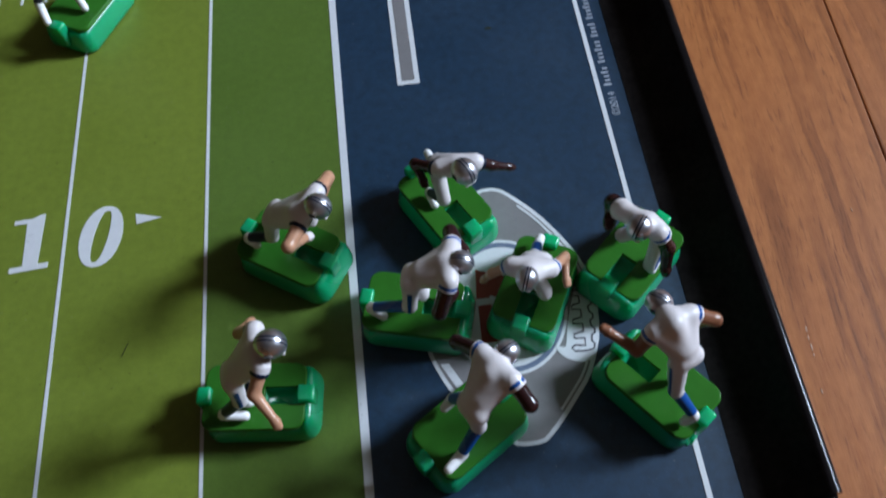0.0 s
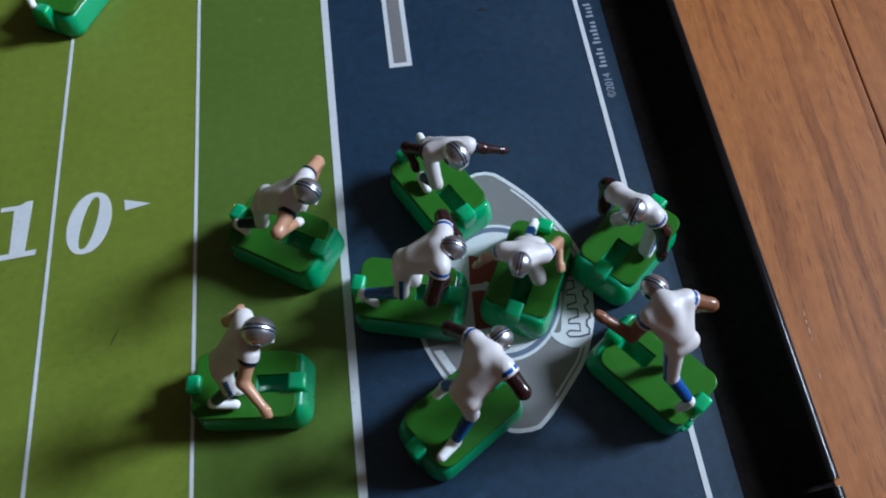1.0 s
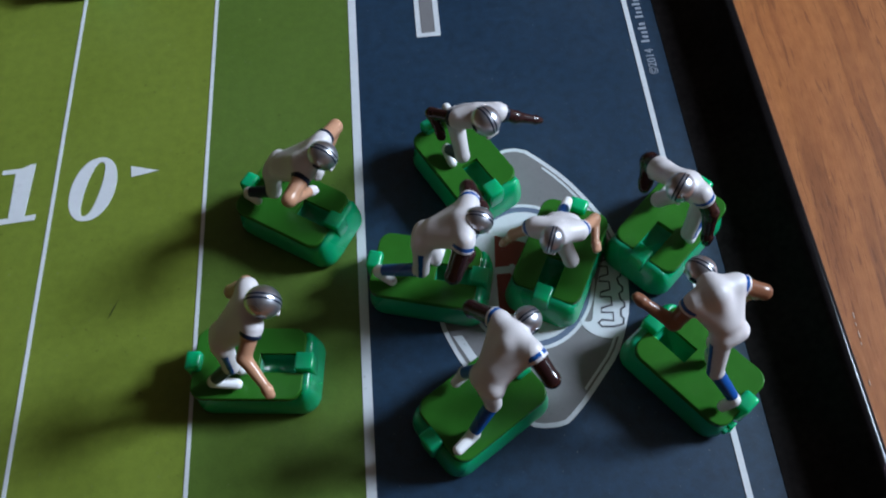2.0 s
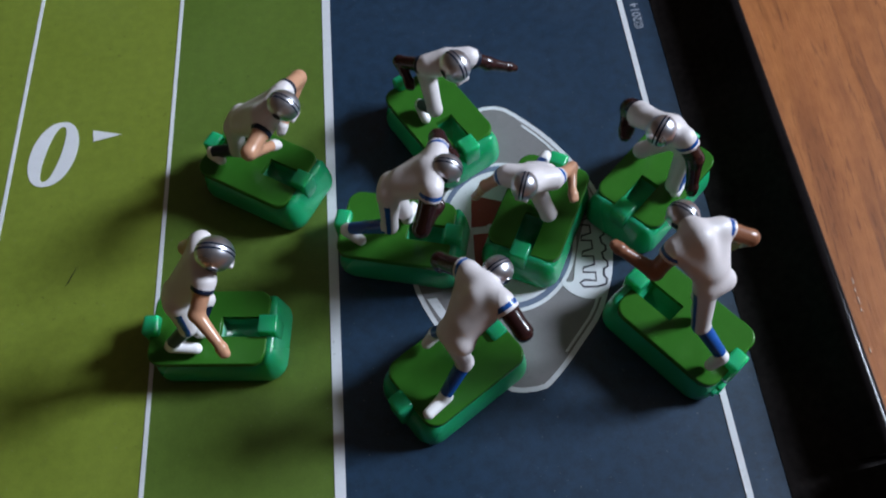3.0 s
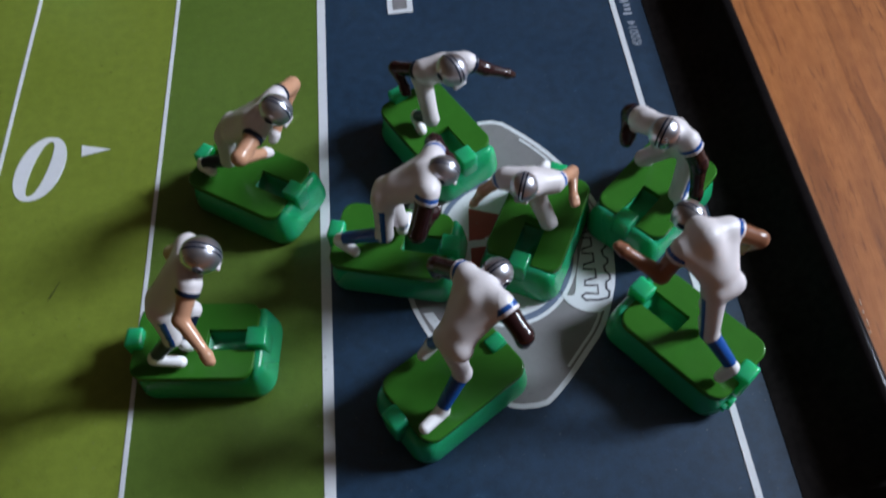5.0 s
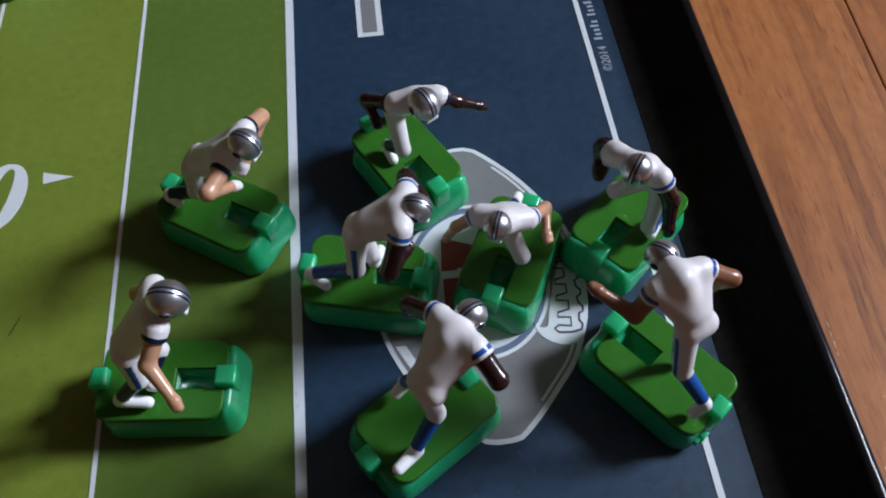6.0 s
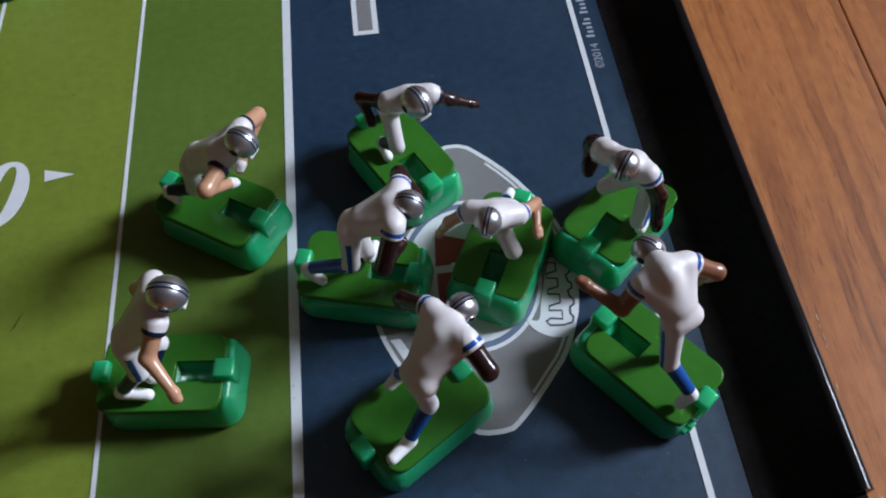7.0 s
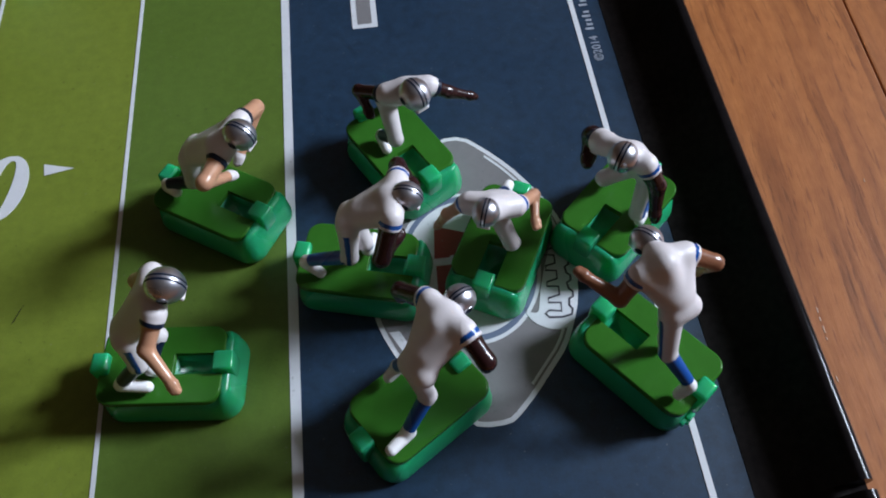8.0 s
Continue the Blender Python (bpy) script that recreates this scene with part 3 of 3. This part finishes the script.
def helmet_shell(at, fwd, side, up, size):
    """A round shell with two dark stripes over its crown, a dark face opening and a dark mark on each side."""
    steps = [0.07, 0.19, 0.34, 0.52, 0.68, 0.82, 0.91, 0.965]
    rings, n = [-x for x in reversed(steps)] + steps, 44
    verts, faces, slots = [], [], []
    for lat in rings:
        r = math.sqrt(1 - lat * lat)
        for i in range(n):
            a = 2 * math.pi * i / n
            verts.append(at + size * (0.96 * lat * side + r * (1.05 * math.cos(a) * fwd + math.sin(a) * up)))
    for k in range(len(rings) - 1):
        mid = abs(rings[k] + rings[k + 1]) / 2
        for i in range(n):
            deg = (360 * (i + 0.5) / n + 180) % 360 - 180
            faces.append([k * n + i, k * n + (i + 1) % n, (k + 1) * n + (i + 1) % n, (k + 1) * n + i])
            stripe = 0.08 < mid < 0.2 and (deg > 12 or deg < -150)
            opening = mid < 0.60 and -80 < deg < -22
            slots.append(3 if stripe or opening else 1)
    for ring, sign in ((0, -1), (len(rings) - 1, 1)):
        verts.append(at + size * 0.955 * sign * side)
        faces += [[ring * n + i, ring * n + (i + 1) % n, len(verts) - 1] for i in range(n)]
        slots += [3] * n
    return np.array(verts), faces, np.array(slots)


def figure_mesh(holder, centre, turn, skin, sock, trousers, face, gloves, arm, head, joints):
    """A small moulded figure: rounded limbs blended into one skin, painted region by region."""
    j = {k: np.array(v, float) for k, v in joints.items()}
    across = j["ash"] - j["bsh"]
    across /= np.linalg.norm(across)
    hip = {"a": j["pe"] + 0.044 * across, "b": j["pe"] - 0.044 * across}
    limbs = []
    arms = arm if isinstance(arm, tuple) else (arm, arm)

    def limb(kind, a, b, ra, rb, tag=""):
        limbs.append((kind, np.array(a, float), np.array(b, float), ra, rb, tag))

    waist = 0.32 * j["ch"] + 0.68 * j["pe"]
    limb("torso", j["ch"], waist, 0.064, 0.054)
    limb("torso", waist, j["pe"], 0.059, 0.057)
    edge = {s: 0.12 * j["ch"] + 0.88 * j[s + "sh"] for s in "ab"}
    for u in (0.0, 0.25, 0.5, 0.75, 1.0):
        full = 1 - abs(2 * u - 1)
        top = (1 - u) * edge["a"] + u * edge["b"]
        foot = waist + 0.046 * (1 - 2 * u) * across
        limb("torso", top, foot, 0.051 + 0.011 * full, 0.048 + 0.008 * full)
    limb("torso", hip["a"], hip["b"], 0.057, 0.057)
    nape = 0.68 * j["ch"] + 0.32 * j["hd"]
    for s in "ab":
        limb("torso", nape, edge[s], 0.046, 0.048)
    limb("neck", j["ch"], j["hd"], 0.044, 0.042)
    for s in "ab":
        arm = arms["ab".index(s)]
        sh, el, ha, kn, an, toe = (j[s + c] for c in ("sh", "e", "h", "k", "a", "t"))
        down, along = (el - sh) / np.linalg.norm(el - sh), (ha - el) / np.linalg.norm(ha - el)
        limb("sleeve", sh - 0.006 * down, sh + 0.060 * down, 0.048, 0.034 * arm + 0.010, s)
        limb("skin", sh, el, 0.034 * arm, 0.029 * arm, s)
        limb("skin", el, ha - 0.012 * along, 0.029 * arm, 0.019 * arm, s)
        # a half-closed hand with its thumb along the inner edge
        inner = np.cross(along, (0.0, 0.0, 1.0)) * (1 if s == "a" else -1)
        inner /= np.linalg.norm(inner) + 1e-9
        limb("skin", ha - 0.010 * along, ha + 0.020 * along, 0.022 * arm, 0.017 * arm, s)
        limb("skin", ha - 0.012 * along + 0.016 * inner, ha + 0.018 * along + 0.022 * inner, 0.010, 0.008, s)
        limb("thigh", hip[s], kn, 0.055, 0.042, s)
        limb("shin", kn, an, 0.040, 0.031, s)
        heel = an + np.array((0, 0, -0.030))
        limb("shoe", heel - 0.10 * (toe - heel), toe, 0.035, 0.029, s)
    yaw, pitch = radians(face[0]), radians(face[1])
    fwd = np.array((math.cos(yaw) * math.cos(pitch), math.sin(yaw) * math.cos(pitch), math.sin(pitch)))
    side = np.array((-math.sin(yaw), math.cos(yaw), 0.0))
    up = np.cross(fwd, side)
    limb("helmet", j["hd"], j["hd"] + 0.004 * fwd, 0.062 * head, 0.062 * head)
    limb("mask", j["hd"] + head * (0.066 * fwd - 0.032 * up + 0.026 * side), j["hd"] + head * (0.066 * fwd - 0.032 * up - 0.026 * side), 0.010 * head, 0.010 * head)

    def distance(p, item):
        _, a, b, ra, rb, _ = item
        ab = b - a
        t = np.clip(((p - a) @ ab) / max(ab @ ab, 1e-9), 0, 1)
        d = np.linalg.norm(p - a - t[..., None] * ab, axis=-1) - (ra + t * (rb - ra))
        if item[0] == "sleeve":
            # cut square at the cuff
            d = np.maximum(d, (p - a) @ (ab / np.linalg.norm(ab)) - 0.046)
        return d, t

    ends = np.array([e for item in limbs for e in (item[1], item[2])])
    step = 0.0042
    low, high = ends.min(0) - 0.12, ends.max(0) + 0.12
    low[2] = max(low[2], 0.226 - 2.6 * step)
    count = np.ceil((high - low) / step).astype(int) + 1
    axes = [low[n] + step * np.arange(count[n]) for n in range(3)]
    field = np.full(tuple(count), 0.2)
    for item in limbs:
        # each limb is worked out only in the box round it
        reach = max(item[3], item[4]) + 0.05
        first = np.clip(((np.minimum(item[1], item[2]) - reach - low) / step).astype(int), 0, count - 1)
        last = np.clip(((np.maximum(item[1], item[2]) + reach - low) / step).astype(int) + 2, 1, count)
        box = tuple(slice(f, e) for f, e in zip(first, last))
        grid = np.stack(np.meshgrid(*[axes[n][box[n]] for n in range(3)], indexing="ij"), -1)
        d, _ = distance(grid, item)
        soft = {"helmet": 0.004, "mask": 0.004, "torso": 0.030, "neck": 0.034, "sleeve": 0.006}.get(item[0], 0.016)
        old = field[box]
        h = np.clip(soft - np.abs(old - d), 0, None) / soft
        field[box] = np.minimum(old, d) - h * h * soft / 4
    value = np.maximum(field, 0.224 - axes[2][None, None, :])
    verts, quads = surface_net(value, low, step)
    ring = np.array(quads)
    near = np.stack([distance(verts, item)[0] for item in limbs], 1).argmin(1)
    cloth = np.array([item[0] in ("torso", "neck") for item in limbs])[near]
    for _ in range(40):
        total, count = np.zeros_like(verts), np.zeros(len(verts))
        for k in range(4):
            for other in (ring[:, (k + 1) % 4], ring[:, (k + 3) % 4]):
                np.add.at(total, ring[:, k], verts[other])
                np.add.at(count, ring[:, k], 1)
        mean = total / np.maximum(count, 1)[:, None]
        verts = np.where(cloth[:, None], 0.5 * verts + 0.5 * mean, verts)
    mids = verts[ring].mean(1)
    dist = np.stack([distance(mids, item)[0] for item in limbs], 1)
    best = dist.argmin(1)
    trim = 3 if sock is M_NAVY_PAINT else 2
    paints = PAINTS + [skin, sock, trousers]
    slot = np.zeros(len(quads), int)
    for n, item in enumerate(limbs):
        mine = best == n
        if not mine.any():
            continue
        kind, a, b, _, _, s = item
        _, t = distance(mids[mine], item)
        p = mids[mine]
        if kind == "torso":
            value = np.zeros(len(p), int)
        elif kind == "neck":
            value = np.zeros(len(p), int)
        elif kind == "sleeve":
            along = (p - a) @ ((b - a) / np.linalg.norm(b - a))
            value = np.where((along > (0.024 if trim == 3 else 0.012)) & (along < (0.05 if trim == 3 else 0.034)), trim, 0)
        elif kind == "skin":
            value = np.full(len(p), 5)
            if np.array_equal(a, j[s + "sh"]):
                along = (p - a) @ ((b - a) / np.linalg.norm(b - a))
                value = np.where(along > 0.030, 5, 0)
            if gloves:
                value[np.linalg.norm(p - j[s + "h"], axis=1) < 0.045] = 0
        elif kind == "thigh":
            out = across if s == "a" else -across
            axis = (b - a) / np.linalg.norm(b - a)
            rel = p - a - ((p - a) @ axis)[:, None] * axis
            rel /= np.linalg.norm(rel, axis=1)[:, None] + 1e-9
            value = np.where((rel @ out > 0.955) & (t > 0.05), 2 if sock is M_NAVY_PAINT else 6, 7)
        elif kind == "shin":
            out = across if s == "a" else -across
            axis = (b - a) / np.linalg.norm(b - a)
            rel = p - a - ((p - a) @ axis)[:, None] * axis
            rel /= np.linalg.norm(rel, axis=1)[:, None] + 1e-9
            cuff = np.where(rel @ out > 0.955, 2 if sock is M_NAVY_PAINT else 6, 7)
            value = np.where((t > 0.12) & (t < 0.90), 6, np.where(t <= 0.12, cuff, 4))
        elif kind == "shoe":
            value = np.full(len(p), 4)
        elif kind == "mask":
            value = np.zeros(len(p), int)
        else:
            value = np.full(len(p), 1)
        slot[mine] = value
    cap_verts, cap_faces, cap_slots = helmet_shell(j["hd"], fwd, side, up, 0.072 * head)
    start = len(verts)
    verts = np.concatenate([verts, cap_verts])
    quads = quads + [[start + v for v in f] for f in cap_faces]
    slot = np.concatenate([slot, cap_slots])
    # into the holder's own axes
    a = radians(-turn)
    rot = np.array(((math.cos(a), -math.sin(a), 0), (math.sin(a), math.cos(a), 0), (0, 0, 1)))
    local = (verts - np.array((centre[0], centre[1], 0.0))) @ rot.T
    ob = mesh_object("figure", local.tolist(), quads, paints, holder, True)
    ob.data.polygons.foreach_set("material_index", slot)
    ob.data.update()
    return ob


def moulding_flash(holder):
    """Ragged plastic flash left at the rear edge of one base."""
    body = next(c for c in holder.children if c.name.startswith("base"))
    for x, y, size in ((-0.352, 0.086, 0.022), (-0.362, 0.108, 0.014), (-0.346, 0.128, 0.018)):
        part("flash", box_bm(x - size, x + size, y - size, y + size, 0.05, 0.05 + 2.4 * size, 0.005), M_BASE, body, "ragged bit of moulding flash", True)


def toy_player(label, centre, turn, skin, sock, trousers=M_WHITE, face=(0, -12), gloves=False, arm=1.0, head=1.0, slot=True, rear_y=0.0, **joints):
    holder = thing("toy_football_player", label, "toy figure", (centre[0], centre[1], 0.0074), turn, "toy players on the board")
    base_parts(holder, slot, rear_y)
    figure_mesh(holder, centre, turn, skin, sock, trousers, face, gloves, arm, head, joints)
    return holder


toy_player("white and silver toy player, tan arm hanging, on green base", (-0.585, -1.492), -6, M_TAN, M_NAVY_PAINT, face=(-8, -22), arm=1.2, head=1.15,
           hd=(-0.344, -1.488, 1.006), ch=(-0.472, -1.480, 0.861), pe=(-0.631, -1.516, 0.679), ash=(-0.416, -1.574, 0.912), ae=(-0.479, -1.678, 0.811), ah=(-0.379, -1.825, 0.724), bsh=(-0.458, -1.334, 0.862), be=(-0.575, -1.290, 0.733), bh=(-0.543, -1.164, 0.594), ak=(-0.638, -1.589, 0.473), aa=(-0.768, -1.606, 0.331), at=(-0.661, -1.620, 0.271), bk=(-0.562, -1.438, 0.450), ba=(-0.625, -1.557, 0.365), bt=(-0.628, -1.541, 0.271))
toy_player("crouching white and silver toy player, tan arms, on green base", (-0.358, -0.500), -33, M_TAN, M_NAVY_PAINT, face=(-30, -25), gloves=True, arm=1.35, head=1.12,
           hd=(-0.083, -0.596, 0.848), ch=(-0.219, -0.580, 0.766), pe=(-0.397, -0.447, 0.573), ash=(-0.209, -0.635, 0.738), ae=(-0.286, -0.778, 0.732), ah=(-0.188, -0.641, 0.588), bsh=(-0.094, -0.465, 0.801), be=(-0.029, -0.326, 0.731), bh=(-0.160, -0.520, 0.565), ak=(-0.457, -0.480, 0.362), aa=(-0.630, -0.420, 0.288), at=(-0.577, -0.479, 0.277), bk=(-0.360, -0.400, 0.420), ba=(-0.450, -0.300, 0.320), bt=(-0.400, -0.310, 0.265))
toy_player("running white toy player, dark brown arms flung wide, green base", (0.705, -0.290), -61, M_BROWN, M_NAVY_PAINT, face=(-58, -20), arm=1.15, head=1.12, rear_y=-0.05,
           hd=(0.796, -0.525, 0.924), ch=(0.760, -0.435, 0.859), pe=(0.688, -0.278, 0.660), ash=(0.649, -0.439, 0.852), ae=(0.515, -0.337, 0.785), ah=(0.558, -0.450, 0.737), bsh=(0.878, -0.443, 0.881), be=(0.972, -0.433, 0.809), bh=(1.097, -0.412, 0.733), ak=(0.675, -0.407, 0.442), aa=(0.595, -0.255, 0.310), at=(0.617, -0.325, 0.254), bk=(0.668, -0.117, 0.477), ba=(0.640, -0.004, 0.319), bt=(0.616, 0.088, 0.269))
toy_player("stooping white toy player, dark brown bent arms, on green base", (0.428, -1.029), -15.5, M_BROWN, M_BLUE, face=(-18, -18), arm=1.45,
           hd=(0.699, -1.097, 0.886), ch=(0.608, -1.078, 0.858), pe=(0.411, -1.079, 0.724), ash=(0.617, -1.203, 0.873), ae=(0.547, -1.298, 0.688), ah=(0.635, -1.211, 0.731), bsh=(0.662, -0.958, 0.824), be=(0.670, -0.819, 0.750), bh=(0.731, -0.978, 0.802), ak=(0.381, -1.136, 0.465), aa=(0.142, -1.056, 0.344), at=(0.203, -1.089, 0.258), bk=(0.461, -1.076, 0.491), ba=(0.465, -0.995, 0.321), bt=(0.497, -0.919, 0.269))
toy_player("charging white toy player on green base standing over printed emblem", (1.179, -0.997), -118, M_TAN, M_BLUE, face=(-112, -20), arm=0.95, head=0.9,
           hd=(1.038, -1.268, 0.935), ch=(1.081, -1.186, 0.837), pe=(1.149, -1.040, 0.661), ash=(0.974, -1.116, 0.803), ae=(0.881, -1.089, 0.685), ah=(0.834, -1.062, 0.544), bsh=(1.207, -1.158, 0.793), be=(1.310, -1.059, 0.719), bh=(1.291, -1.208, 0.696), ak=(1.198, -1.154, 0.451), aa=(1.210, -0.968, 0.326), at=(1.248, -1.052, 0.270), bk=(1.176, -0.912, 0.475), ba=(1.226, -0.781, 0.370), bt=(1.264, -0.705, 0.311))
toy_player("white and silver toy player on green base against black rim", (1.846, -0.867), -137, M_BROWN, M_BLUE, face=(-128, -20), arm=(1.85, 1.5), head=1.03,
           hd=(1.726, -1.020, 0.891), ch=(1.809, -0.949, 0.810), pe=(1.911, -0.900, 0.600), ash=(1.701, -0.829, 0.759), ae=(1.674, -0.725, 0.686), ah=(1.630, -0.840, 0.652), bsh=(1.852, -1.032, 0.817), be=(1.917, -1.073, 0.699), bh=(1.920, -1.148, 0.539), ak=(1.741, -0.842, 0.472), aa=(1.821, -0.731, 0.330), at=(1.869, -0.666, 0.269), bk=(1.896, -1.014, 0.368), ba=(1.983, -0.927, 0.317), bt=(1.928, -1.006, 0.270))
toy_player("lunging white toy player, brown arms, blue socks, on green base", (0.632, -1.828), 33, M_BROWN, M_BLUE, face=(30, -20), arm=1.4, head=1.0, slot=False,
           hd=(0.869, -1.643, 0.859), ch=(0.770, -1.761, 0.882), pe=(0.656, -1.888, 0.749), ash=(0.741, -1.628, 0.858), ae=(0.619, -1.505, 0.742), ah=(0.619, -1.493, 0.653), bsh=(0.872, -1.817, 0.908), be=(0.944, -1.935, 0.848), bh=(0.952, -1.897, 0.700), ak=(0.687, -1.909, 0.470), aa=(0.573, -2.011, 0.300), at=(0.491, -2.084, 0.285), bk=(0.640, -1.750, 0.500), ba=(0.555, -1.704, 0.360), bt=(0.511, -1.733, 0.299))
upright = toy_player("upright white toy player, tan arms out, blue socks, green base", (1.805, -1.710), 128, M_UMBER, M_BLUE, face=(135, -15), arm=1.3,
           hd=(1.712, -1.496, 0.917), ch=(1.737, -1.642, 0.969), pe=(1.828, -1.762, 0.749), ash=(1.638, -1.662, 0.920), ae=(1.568, -1.697, 0.790), ah=(1.407, -1.599, 0.878), bsh=(1.861, -1.583, 0.926), be=(2.003, -1.605, 0.848), bh=(1.978, -1.549, 0.673), ak=(1.802, -1.863, 0.504), aa=(1.905, -1.979, 0.371), at=(1.873, -1.987, 0.272), bk=(1.838, -1.718, 0.500), ba=(1.868, -1.712, 0.345), bt=(1.871, -1.729, 0.270))
moulding_flash(upright)
toy_player("toy player in dark trousers and white shoes on green base", (-1.965, 1.998), 61.5, M_BROWN, M_CHARCOAL, M_CHARCOAL, face=(-60, -15), slot=False,
           hd=(-1.94, 1.97, 1.06), ch=(-1.99, 1.99, 0.90), pe=(-2.07, 2.00, 0.68), ash=(-2.10, 1.92, 0.90), ae=(-2.14, 1.86, 0.98), ah=(-2.04, 1.86, 1.06), bsh=(-1.88, 2.07, 0.90), be=(-1.78, 2.06, 0.96), bh=(-1.78, 1.97, 1.04), ak=(-2.20, 1.90, 0.50), aa=(-2.225, 1.835, 0.375), at=(-2.195, 1.745, 0.266), bk=(-1.975, 1.995, 0.50), ba=(-1.965, 1.945, 0.375), bt=(-1.915, 1.855, 0.266))
